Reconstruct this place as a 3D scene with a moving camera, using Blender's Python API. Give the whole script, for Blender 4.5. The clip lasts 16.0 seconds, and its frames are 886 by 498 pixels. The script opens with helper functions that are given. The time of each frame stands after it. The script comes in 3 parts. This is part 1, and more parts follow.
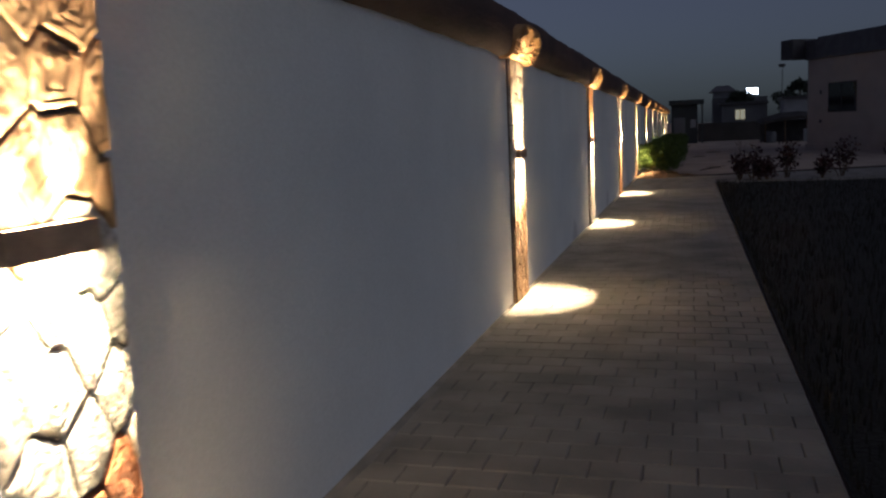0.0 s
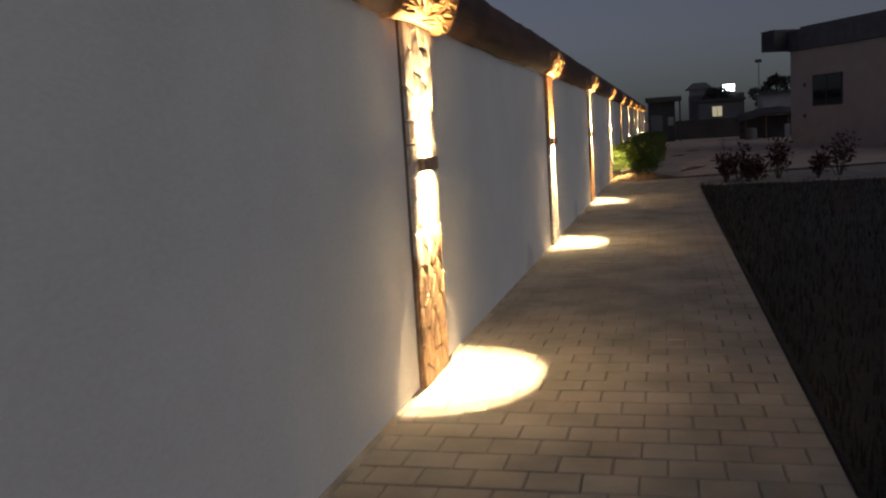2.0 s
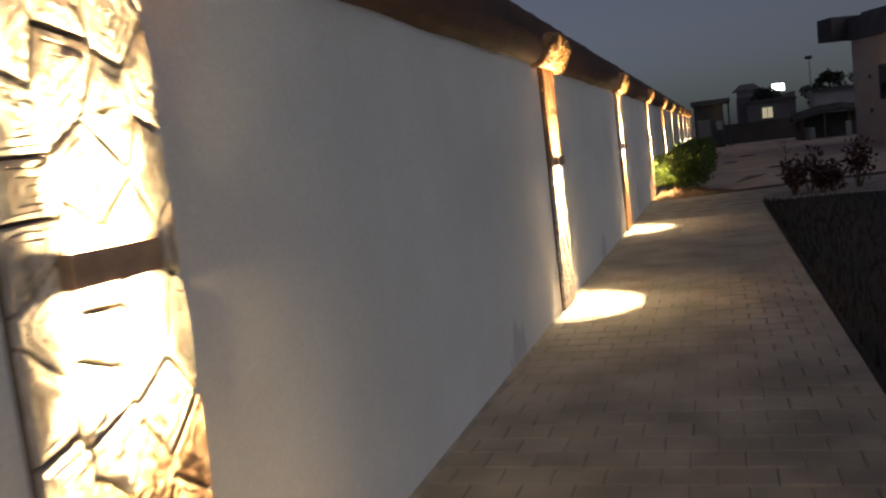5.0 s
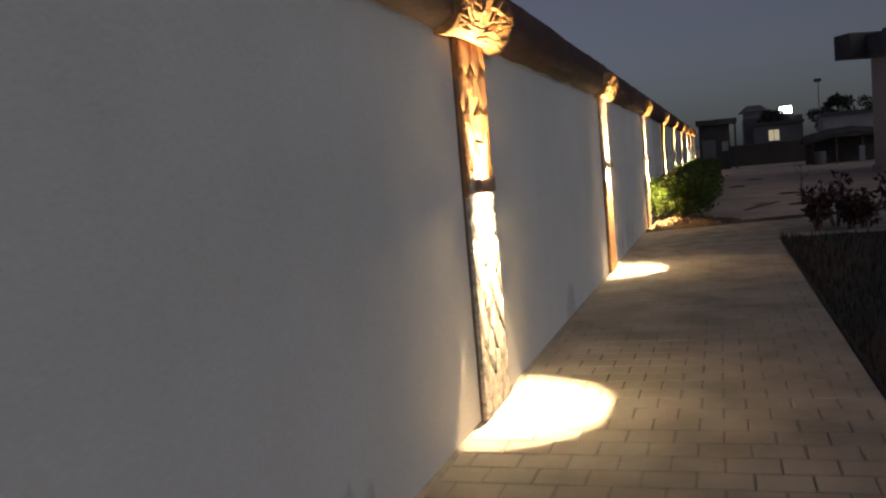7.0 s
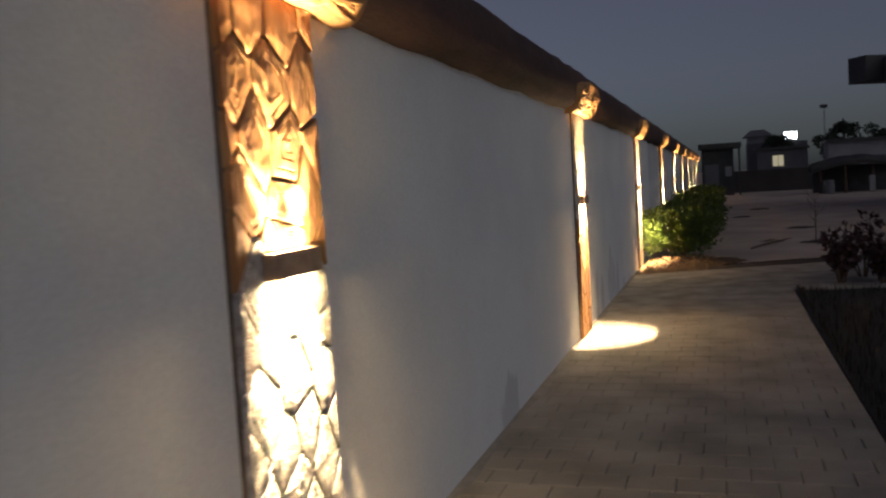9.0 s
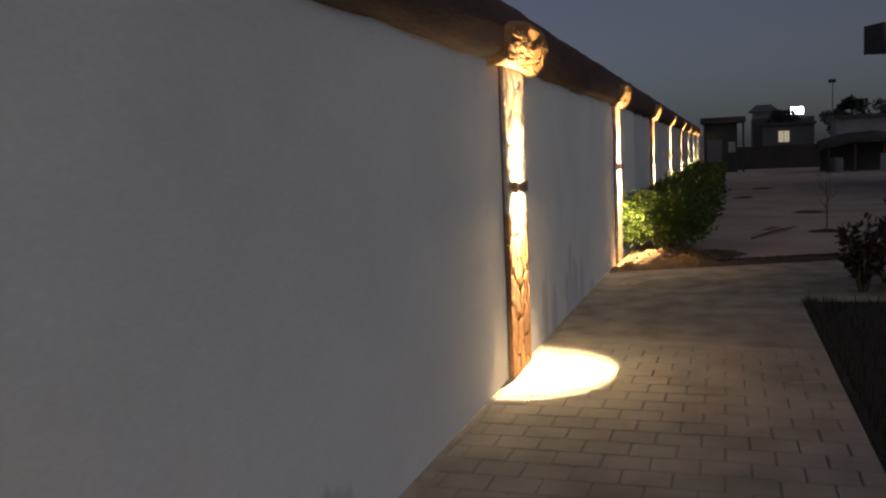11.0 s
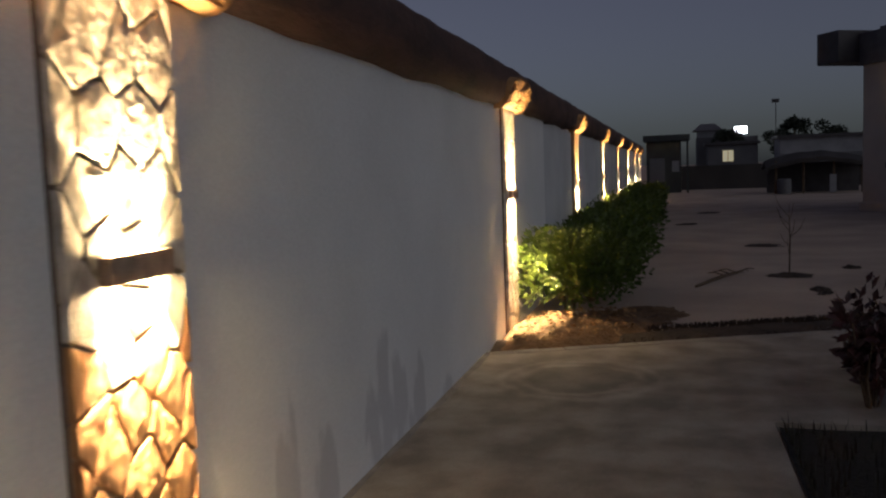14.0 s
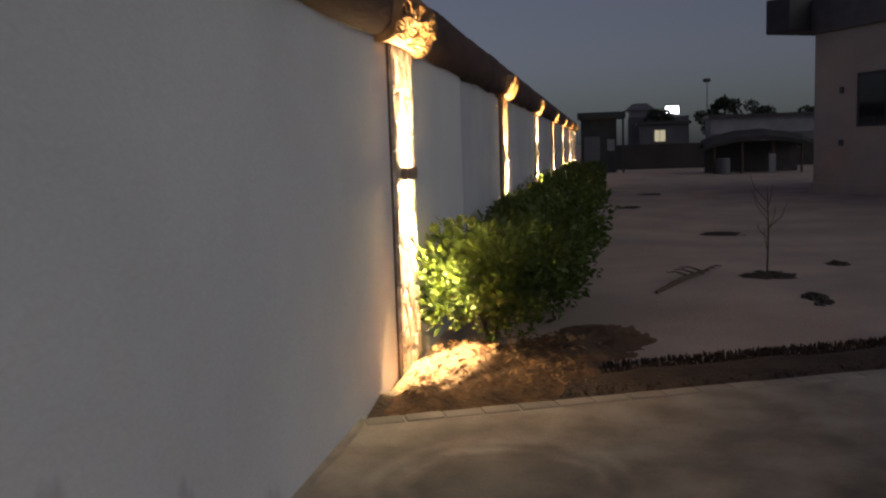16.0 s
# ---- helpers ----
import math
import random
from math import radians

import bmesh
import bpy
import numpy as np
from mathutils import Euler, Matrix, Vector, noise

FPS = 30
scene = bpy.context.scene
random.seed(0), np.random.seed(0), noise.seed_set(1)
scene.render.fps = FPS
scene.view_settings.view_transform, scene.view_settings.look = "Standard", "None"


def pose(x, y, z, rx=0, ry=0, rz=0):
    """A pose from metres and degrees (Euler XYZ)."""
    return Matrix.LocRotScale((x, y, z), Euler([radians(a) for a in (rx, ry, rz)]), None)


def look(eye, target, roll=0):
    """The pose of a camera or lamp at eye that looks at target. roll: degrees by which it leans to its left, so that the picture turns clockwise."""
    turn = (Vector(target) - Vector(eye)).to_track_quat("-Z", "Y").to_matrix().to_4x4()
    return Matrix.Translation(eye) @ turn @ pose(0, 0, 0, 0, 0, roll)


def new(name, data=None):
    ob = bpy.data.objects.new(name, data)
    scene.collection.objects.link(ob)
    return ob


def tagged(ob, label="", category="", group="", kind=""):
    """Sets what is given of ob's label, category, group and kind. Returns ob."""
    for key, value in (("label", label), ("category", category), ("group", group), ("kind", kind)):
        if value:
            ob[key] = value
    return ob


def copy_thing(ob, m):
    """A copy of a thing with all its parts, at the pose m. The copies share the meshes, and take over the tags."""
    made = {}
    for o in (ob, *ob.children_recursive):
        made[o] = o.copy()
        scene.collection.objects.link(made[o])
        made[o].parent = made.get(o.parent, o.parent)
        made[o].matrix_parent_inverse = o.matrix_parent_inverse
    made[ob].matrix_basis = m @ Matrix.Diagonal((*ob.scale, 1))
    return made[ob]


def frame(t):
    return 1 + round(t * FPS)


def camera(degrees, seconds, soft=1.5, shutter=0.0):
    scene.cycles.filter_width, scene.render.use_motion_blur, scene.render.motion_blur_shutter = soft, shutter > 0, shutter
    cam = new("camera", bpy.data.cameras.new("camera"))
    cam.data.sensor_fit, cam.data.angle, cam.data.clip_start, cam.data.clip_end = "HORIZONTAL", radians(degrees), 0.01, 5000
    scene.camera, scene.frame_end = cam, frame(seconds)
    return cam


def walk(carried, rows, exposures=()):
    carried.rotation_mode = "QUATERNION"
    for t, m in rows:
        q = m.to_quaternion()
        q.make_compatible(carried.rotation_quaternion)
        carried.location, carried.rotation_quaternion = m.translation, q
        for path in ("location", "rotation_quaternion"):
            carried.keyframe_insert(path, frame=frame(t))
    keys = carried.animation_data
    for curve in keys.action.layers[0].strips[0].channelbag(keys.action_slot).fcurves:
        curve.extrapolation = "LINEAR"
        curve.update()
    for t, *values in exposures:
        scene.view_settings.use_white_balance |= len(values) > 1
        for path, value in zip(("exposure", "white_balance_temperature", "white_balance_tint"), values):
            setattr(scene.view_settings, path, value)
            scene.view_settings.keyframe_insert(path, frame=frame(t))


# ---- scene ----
cam = camera(54.6, 16.0, soft=2.2, shutter=0.5)
PATH = [
    (0, (-0.478, -0.707, 1.381), (-1.031, 1.196, 1.113), -2.5),
    (0.5, (-0.536, -0.133, 1.355), (-1.062, 1.778, 1.085), -4.6),
    (1, (-0.495, 0.419, 1.363), (-1.038, 2.326, 1.100), -3.7),
    (1.5, (-0.539, 1.087, 1.342), (-1.072, 2.999, 1.098), -3.6),
    (2, (-0.532, 1.676, 1.340), (-1.042, 3.591, 1.076), -3.6),
    (2.5, (-0.551, 2.216, 1.333), (-1.090, 4.126, 1.091), -3.1),
    (3, (-0.527, 2.546, 1.368), (-1.035, 4.466, 1.132), -4.0),
    (3.5, (-0.507, 3.165, 1.371), (-1.017, 5.087, 1.152), -3.2),
    (3.7, (-0.544, 3.366, 1.346), (-1.049, 5.288, 1.126), -3.6),
    (5.8, (-0.614, 5.838, 1.306), (-1.289, 7.710, 1.108), -7.6),
    (6, (-0.665, 6.164, 1.278), (-1.315, 8.048, 1.110), -4.7),
    (6.5, (-0.655, 6.736, 1.285), (-1.264, 8.632, 1.101), -4.8),
    (7, (-0.623, 7.304, 1.284), (-1.244, 9.196, 1.103), -5.0),
    (7.5, (-0.679, 7.803, 1.337), (-1.249, 9.707, 1.121), -6.0),
    (8, (-0.654, 8.431, 1.348), (-1.246, 10.331, 1.145), -6.2),
    (8.5, (-0.711, 8.959, 1.368), (-1.287, 10.865, 1.176), -6.1),
    (9, (-0.644, 9.506, 1.376), (-1.265, 11.402, 1.231), -3.4),
    (9.5, (-0.596, 10.116, 1.394), (-1.310, 11.978, 1.241), -3.8),
    (9.7, (-0.601, 10.264, 1.386), (-1.286, 12.133, 1.192), -2.7),
    (11.8, (-0.519, 12.651, 1.418), (-1.112, 14.550, 1.206), -2.8),
    (12, (-0.520, 12.853, 1.428), (-1.101, 14.755, 1.222), -2.8),
    (12.5, (-0.484, 13.433, 1.413), (-1.035, 15.347, 1.235), -3.8),
    (13, (-0.492, 13.964, 1.400), (-1.037, 15.880, 1.215), -3.0),
    (13.5, (-0.486, 14.493, 1.401), (-0.996, 16.420, 1.233), -2.9),
    (14, (-0.441, 15.089, 1.404), (-0.957, 17.013, 1.226), -2.1),
    (14.5, (-0.513, 15.680, 1.395), (-0.956, 17.621, 1.203), -2.4),
    (15, (-0.515, 16.274, 1.404), (-0.936, 18.219, 1.198), -1.3),
    (15.5, (-0.632, 16.932, 1.379), (-1.014, 18.885, 1.178), -1.2),
    (16, (-0.645, 17.498, 1.323), (-1.012, 19.451, 1.093), -1.9),
]
EXPOSURES = [(0.0, -0.55, 5500, 11), (0.5, -1.05, 5500, 11), (1.0, -0.4, 6070, 11), (1.5, 0.0, 6320, 11), (3.5, 0.0, 6320, 11), (6.0, 0.15, 6170, 10), (7.0, 0.05, 6320, 11), (8.5, 0.05, 6320, 11), (9.0, -0.15, 6170, 11), (9.5, -0.4, 5970, 11),
             (12.0, 0.05, 6320, 11), (14.0, -0.25, 6170, 11), (14.5, -0.95, 5500, 11), (15.0, 0.3, 6170, 11), (16.0, 0.2, 6320, 11)]
walk(cam, [(t, look(eye, target, roll)) for t, eye, target, roll in PATH], EXPOSURES)

# ---- dusk sky and light ----
world = bpy.data.worlds.new("dusk")
scene.world = world
world.use_nodes = True
wn = world.node_tree.nodes
sky = wn.new("ShaderNodeTexSky")
sky.sky_type = "NISHITA"
sky.sun_disc = False
sky.sun_elevation = radians(24)
sky.sun_rotation = radians(125)
sky.dust_density = 1.5
sky.ozone_density = 5.0
wn["Background"].inputs[1].default_value = 0.026
haze = wn.new("ShaderNodeHueSaturation")
haze.inputs["Saturation"].default_value = 0.5
haze.inputs["Hue"].default_value = 0.54
world.node_tree.links.new(sky.outputs[0], haze.inputs["Color"])
world.node_tree.links.new(haze.outputs[0], wn["Background"].inputs[0])
sun = new("sun", bpy.data.lights.new("sun", "SUN"))
sun.data.energy, sun.data.angle, sun.data.color = 0.22, radians(60), (1.0, 0.96, 0.92)
sun.matrix_world = look((16, -8, 12), (0, 0, 0))

LAMP_DOWN, LAMP_UP, LAMP_SPILL = 1900.0, 850.0, 21.0
LAMP_COLOUR = (1.0, 0.7, 0.34)

# ---- plan ----
WALL = -1.837          # face of the boundary wall
BAY = 5.5            # pillar spacing
P0 = 0.58            # middle of the first pillar
EDGE = 0.08          # edge of the walkway beside the lawn
SHIFT = {0: 0.22, 1: 0.1, 2: 0.06, 3: -0.05, 4: -0.03}   # pillars set a little off the even spacing
SLOPE = 0.41         # skew of the slab end across the walkway
rng = random.Random(7)


def pillar_y(k):
    return P0 + BAY * k + SHIFT.get(k, 0.0)


def lamp_y(k):
    return pillar_y(k)


# ---- materials ----
def material(name, colour, colour2=None, rough=0.8, scale=6.0, fine=60.0, bump=0.15, metal=0.0, stretch=(1, 1, 1), piece=0.0, spec=0.5, dist=0.01):
    m = bpy.data.materials.new(name)
    m.use_nodes = True
    nt = m.node_tree
    n, link = nt.nodes, nt.links.new
    b = n["Principled BSDF"]
    geo = n.new("ShaderNodeNewGeometry")
    mapping = n.new("ShaderNodeMapping")
    mapping.inputs["Scale"].default_value = stretch
    link(geo.outputs["Position"], mapping.inputs["Vector"])
    coarse = n.new("ShaderNodeTexNoise")
    coarse.inputs["Scale"].default_value, coarse.inputs["Detail"].default_value = scale, 5
    grain = n.new("ShaderNodeTexNoise")
    grain.inputs["Scale"].default_value, grain.inputs["Detail"].default_value = fine, 4
    for t in (coarse, grain):
        link(mapping.outputs[0], t.inputs["Vector"])
    c2 = colour2 or tuple(c * 0.7 for c in colour)
    ramp = n.new("ShaderNodeValToRGB")
    ramp.color_ramp.elements[0].position, ramp.color_ramp.elements[1].position = 0.35, 0.65
    ramp.color_ramp.elements[0].color, ramp.color_ramp.elements[1].color = (*c2, 1), (*colour, 1)
    link(coarse.outputs["Fac"], ramp.inputs[0])
    hsv = n.new("ShaderNodeHueSaturation")
    link(ramp.outputs[0], hsv.inputs["Color"])
    val = n.new("ShaderNodeMapRange")
    val.inputs["To Min"].default_value, val.inputs["To Max"].default_value = 0.82, 1.18
    link(grain.outputs["Fac"], val.inputs["Value"])
    last = val.outputs[0]
    if piece:
        info = n.new("ShaderNodeObjectInfo")
        r = n.new("ShaderNodeMapRange")
        r.inputs["To Min"].default_value, r.inputs["To Max"].default_value = 1 - piece, 1 + piece
        link(info.outputs["Random"], r.inputs["Value"])
        mul = n.new("ShaderNodeMath")
        mul.operation = "MULTIPLY"
        link(last, mul.inputs[0]), link(r.outputs[0], mul.inputs[1])
        last = mul.outputs[0]
    link(last, hsv.inputs["Value"])
    link(hsv.outputs[0], b.inputs["Base Color"])
    b.inputs["Roughness"].default_value, b.inputs["Metallic"].default_value = rough, metal
    b.inputs["Specular IOR Level"].default_value = spec
    if bump:
        bp = n.new("ShaderNodeBump")
        bp.inputs["Strength"].default_value, bp.inputs["Distance"].default_value = bump, dist
        link(grain.outputs["Fac"], bp.inputs["Height"])
        link(bp.outputs[0], b.inputs["Normal"])
    return m


def glow(name, colour, strength):
    m = bpy.data.materials.new(name)
    m.use_nodes = True
    b = m.node_tree.nodes["Principled BSDF"]
    b.inputs["Base Color"].default_value = (0.8, 0.8, 0.8, 1)
    b.inputs["Emission Color"].default_value = (*colour, 1)
    b.inputs["Emission Strength"].default_value = strength
    return m


def stained_plaster(name, colour, spots):
    """Off-white plaster, with damp stains round the places given as (y, z, width, height)."""
    m = material(name, colour, tuple(c * 0.9 for c in colour), 0.75, 1.3, 90, 0.12, dist=0.004)
    nt = m.node_tree
    n, link = nt.nodes, nt.links.new
    b = n["Principled BSDF"]
    before = b.inputs["Base Color"].links[0].from_socket
    geo = n.new("ShaderNodeNewGeometry")
    sep = n.new("ShaderNodeSeparateXYZ")
    link(geo.outputs["Position"], sep.inputs[0])
    edge = n.new("ShaderNodeTexNoise")
    edge.inputs["Scale"].default_value, edge.inputs["Detail"].default_value = 5.0, 6

    def math_node(op, a, c):
        k = n.new("ShaderNodeMath")
        k.operation = op
        for s, v in zip(k.inputs, (a, c)):
            if isinstance(v, (int, float)):
                s.default_value = v
            else:
                link(v, s)
        return k.outputs[0]

    streak = n.new("ShaderNodeMapping")
    streak.inputs["Scale"].default_value = (1, 1.6, 0.45)
    link(geo.outputs["Position"], streak.inputs["Vector"])
    link(streak.outputs[0], edge.inputs["Vector"])
    total = None
    for y, z, w, h in spots:
        dy = math_node("DIVIDE", math_node("SUBTRACT", sep.outputs[1], y), w)
        dz = math_node("DIVIDE", math_node("SUBTRACT", sep.outputs[2], z), h)
        d = math_node("ADD", math_node("MULTIPLY", dy, dy), math_node("MULTIPLY", dz, dz))
        v = math_node("SUBTRACT", 1.0, d)
        total = v if total is None else math_node("MAXIMUM", total, v)
    f = math_node("ADD", total, math_node("MULTIPLY", math_node("SUBTRACT", edge.outputs["Fac"], 0.5), 3.2))
    rng_node = n.new("ShaderNodeMapRange")
    rng_node.inputs["From Min"].default_value, rng_node.inputs["From Max"].default_value = 0.25, 0.6
    rng_node.inputs["To Max"].default_value = 0.36
    link(f, rng_node.inputs["Value"])
    mix = n.new("ShaderNodeMix")
    mix.data_type = "RGBA"
    link(rng_node.outputs[0], mix.inputs["Factor"])
    link(before, mix.inputs["A"])
    mix.inputs["B"].default_value = (0.26, 0.25, 0.27, 1)
    link(mix.outputs["Result"], b.inputs["Base Color"])
    return m


STAINS = [(9.8, 0.05, 0.3, 0.25), (14.2, 0.05, 0.3, 0.25), (17.93, 0.25, 0.12, 0.4), (18.3, 0.1, 0.16, 0.35), (19.15, 0.2, 0.38, 0.42), (19.65, 0.1, 0.25, 0.3), (20.3, 0.0, 0.2, 0.2)]
M_PLASTER = stained_plaster("off_white_plaster", (0.68, 0.68, 0.675), STAINS)
M_PLASTER_OLD = material("grey_plaster", (0.52, 0.53, 0.54), (0.44, 0.45, 0.46), 0.8, 1.5, 80, 0.15, dist=0.004)
M_COPING = material("brown_coping", (0.085, 0.043, 0.032), (0.042, 0.022, 0.018), 0.85, 5, 40, 0.6, stretch=(1, 0.35, 1), dist=0.012)
M_CAPITAL = material("carved_ochre", (0.36, 0.19, 0.07), (0.22, 0.11, 0.04), 0.7, 14, 90, 0.6, piece=0.2)
M_CREAM = material("cream_stone", (0.66, 0.6, 0.5), (0.36, 0.3, 0.23), 0.8, 22, 75, 1.0, stretch=(1, 1, 0.5), piece=0.15, dist=0.013)
M_OCHRE = material("ochre_bark", (0.46, 0.24, 0.09), (0.2, 0.09, 0.035), 0.75, 18, 60, 1.0, stretch=(1, 1, 0.25), piece=0.18, dist=0.013)
M_TAN = material("tan_stone", (0.42, 0.27, 0.15), (0.16, 0.09, 0.045), 0.8, 20, 65, 1.0, stretch=(1, 1, 0.4), piece=0.15, dist=0.013)
M_GREY = material("grey_stone", (0.54, 0.51, 0.47), (0.28, 0.26, 0.24), 0.9, 26, 80, 1.0, piece=0.15, dist=0.013)
M_RUST = material("rust_stone", (0.4, 0.15, 0.06), (0.2, 0.075, 0.03), 0.9, 26, 80, 1.0, piece=0.15, dist=0.013)
M_GROOVE = material("dark_groove", (0.16, 0.12, 0.09), None, 0.9, 10, 60, 0.4)
M_LAMP = material("brown_painted_metal", (0.4, 0.28, 0.19), None, 0.5, 20, 120, 0.1)
M_LENS = glow("lamp_lens", (1.0, 0.75, 0.4), 12.0)
M_PAVER = material("concrete_paver", (0.275, 0.25, 0.22), (0.17, 0.155, 0.14), 0.85, 2.1, 120, 0.6, piece=0.09, dist=0.004)
M_JOINT = material("paver_sand_joint", (0.19, 0.172, 0.152), None, 0.95, 8, 120, 0.4)
M_CEMENT = material("cement_screed", (0.38, 0.34, 0.295), (0.21, 0.18, 0.155), 0.8, 3.2, 55, 0.6, dist=0.006)


def swirl_marks(m, x0, y0):
    """Faint rings and a darker round patch where mortar was mixed on the slab."""
    nt = m.node_tree
    n, link = nt.nodes, nt.links.new
    b = n["Principled BSDF"]
    before = b.inputs["Base Color"].links[0].from_socket
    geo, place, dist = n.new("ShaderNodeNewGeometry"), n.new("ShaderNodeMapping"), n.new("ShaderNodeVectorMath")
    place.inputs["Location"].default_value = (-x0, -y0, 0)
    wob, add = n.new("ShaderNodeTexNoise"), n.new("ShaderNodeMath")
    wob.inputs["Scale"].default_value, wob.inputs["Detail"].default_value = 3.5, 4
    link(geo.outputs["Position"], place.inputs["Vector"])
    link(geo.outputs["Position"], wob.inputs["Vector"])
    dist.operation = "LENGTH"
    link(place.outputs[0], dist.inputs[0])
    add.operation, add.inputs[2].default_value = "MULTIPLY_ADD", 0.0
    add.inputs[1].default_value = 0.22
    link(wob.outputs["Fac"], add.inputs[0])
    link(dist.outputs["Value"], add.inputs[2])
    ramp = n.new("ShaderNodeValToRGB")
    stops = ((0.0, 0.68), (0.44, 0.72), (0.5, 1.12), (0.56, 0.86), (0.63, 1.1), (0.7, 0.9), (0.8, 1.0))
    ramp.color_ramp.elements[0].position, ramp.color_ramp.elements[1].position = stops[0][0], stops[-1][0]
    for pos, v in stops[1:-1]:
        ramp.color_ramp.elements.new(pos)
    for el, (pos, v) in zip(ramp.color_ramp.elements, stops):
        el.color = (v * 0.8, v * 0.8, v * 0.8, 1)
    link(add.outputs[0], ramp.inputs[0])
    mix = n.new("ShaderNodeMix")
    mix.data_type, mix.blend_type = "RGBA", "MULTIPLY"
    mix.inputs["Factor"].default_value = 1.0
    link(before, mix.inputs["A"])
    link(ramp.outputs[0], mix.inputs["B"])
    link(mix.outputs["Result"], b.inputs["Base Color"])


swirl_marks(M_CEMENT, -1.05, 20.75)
M_DAMP = material("damp_dirty_cement", (0.26, 0.235, 0.21), (0.15, 0.14, 0.13), 0.8, 5, 60, 0.4)
M_SAND = material("sandy_ground", (0.46, 0.36, 0.29), (0.34, 0.265, 0.215), 0.95, 0.8, 30, 0.5, dist=0.02)
# near black, below real soil: the bed's lack of light is in the colour
M_LAWN = material("dimmed_lawn_soil", (0.014, 0.012, 0.01), (0.008, 0.007, 0.006), 0.95, 3, 40, 0.8, dist=0.03)
M_VERGE = material("dark_brown_verge", (0.06, 0.04, 0.028), (0.03, 0.02, 0.015), 0.95, 5, 40, 0.8, dist=0.03)
M_LITTER = material("dry_leaf_litter", (0.3, 0.17, 0.07), (0.14, 0.075, 0.03), 0.8, 12, 40, 0)
M_SOIL = material("loose_brown_soil", (0.16, 0.09, 0.042), (0.08, 0.045, 0.022), 0.95, 5, 35, 0.9, dist=0.03)
# lawn blades darkened the same way, dimness painted into the colour
M_GRASS = material("dimmed_dry_grass", (0.018, 0.016, 0.01), (0.01, 0.009, 0.006), 0.8, 4, 30, 0)
M_LEAF = material("green_leaf", (0.095, 0.14, 0.018), (0.045, 0.07, 0.012), 0.5, 6, 30, 0)


def let_light_through(m, share):
    nt = m.node_tree
    b, out = nt.nodes["Principled BSDF"], nt.nodes["Material Output"]
    t, mix = nt.nodes.new("ShaderNodeBsdfTranslucent"), nt.nodes.new("ShaderNodeMixShader")
    nt.links.new(b.inputs["Base Color"].links[0].from_socket, t.inputs["Color"])
    mix.inputs[0].default_value = share
    nt.links.new(b.outputs[0], mix.inputs[1])
    nt.links.new(t.outputs[0], mix.inputs[2])
    nt.links.new(mix.outputs[0], out.inputs["Surface"])


let_light_through(M_LEAF, 0.4)
M_STEM = material("bush_stem", (0.12, 0.08, 0.05), None, 0.9, 10, 60, 0.4)
M_CROTON = material("maroon_leaf", (0.075, 0.022, 0.022), (0.035, 0.016, 0.015), 0.5, 8, 30, 0)
M_DARKLEAF = material("dark_tree_leaf", (0.025, 0.035, 0.018), (0.015, 0.02, 0.012), 0.7, 2, 10, 0)
M_HOUSE = material("cream_render", (0.5, 0.42, 0.36), (0.43, 0.36, 0.31), 0.85, 1.5, 60, 0.2)
M_FASCIA = material("dark_fascia", (0.05, 0.045, 0.05), (0.035, 0.03, 0.035), 0.6, 3, 30, 0.1)
M_FASCIA2 = material("slate_roof_edge", (0.13, 0.12, 0.13), (0.09, 0.085, 0.095), 0.6, 3, 30, 0.1)
M_FRAME = material("dark_window_frame", (0.04, 0.035, 0.035), None, 0.5, 5, 40, 0)
M_PANE = material("dark_window_glass", (0.02, 0.02, 0.025), None, 0.08, 2, 10, 0)
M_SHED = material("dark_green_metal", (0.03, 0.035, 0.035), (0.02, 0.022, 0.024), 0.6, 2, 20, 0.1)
M_PALE = material("pale_painted_wall", (0.24, 0.24, 0.26), (0.18, 0.18, 0.2), 0.8, 0.7, 10, 0.1)
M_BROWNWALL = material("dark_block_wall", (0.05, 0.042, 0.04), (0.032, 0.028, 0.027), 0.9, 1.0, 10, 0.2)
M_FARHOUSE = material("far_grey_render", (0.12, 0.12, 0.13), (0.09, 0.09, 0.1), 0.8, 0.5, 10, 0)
M_FLOOD = glow("floodlight_glow", (0.95, 0.97, 1.0), 14.0)
M_WINLIT = glow("lit_window", (1.0, 0.85, 0.45), 0.35)


# ---- mesh helpers ----
def mesh_of(bm, name, material_, smooth=False):
    me = bpy.data.meshes.new(name)
    bmesh.ops.recalc_face_normals(bm, faces=bm.faces[:])
    bm.to_mesh(me)
    bm.free()
    me.materials.append(material_)
    if smooth:
        me.polygons.foreach_set("use_smooth", [True] * len(me.polygons))
    return me


def part(name, bm, material_, parent=None, label="", smooth=False, loc=(0, 0, 0)):
    ob = new(name, mesh_of(bm, name, material_, smooth))
    ob.location = loc
    if parent:
        ob.parent = parent
    if label:
        tagged(ob, label)
    return ob


def raw(name, verts, faces, material_, parent=None, smooth=False):
    me = bpy.data.meshes.new(name)
    me.from_pydata(verts, [], faces)
    me.materials.append(material_)
    if smooth:
        me.polygons.foreach_set("use_smooth", [True] * len(me.polygons))
    ob = new(name, me)
    if parent:
        ob.parent = parent
    return ob


def thing(name, loc, label, category, group="", kind="", turn=0):
    e = new(name)
    e.location = loc
    e.rotation_euler = (0, 0, radians(turn))
    e.empty_display_size = 0.1
    return tagged(e, label, category, group, kind)


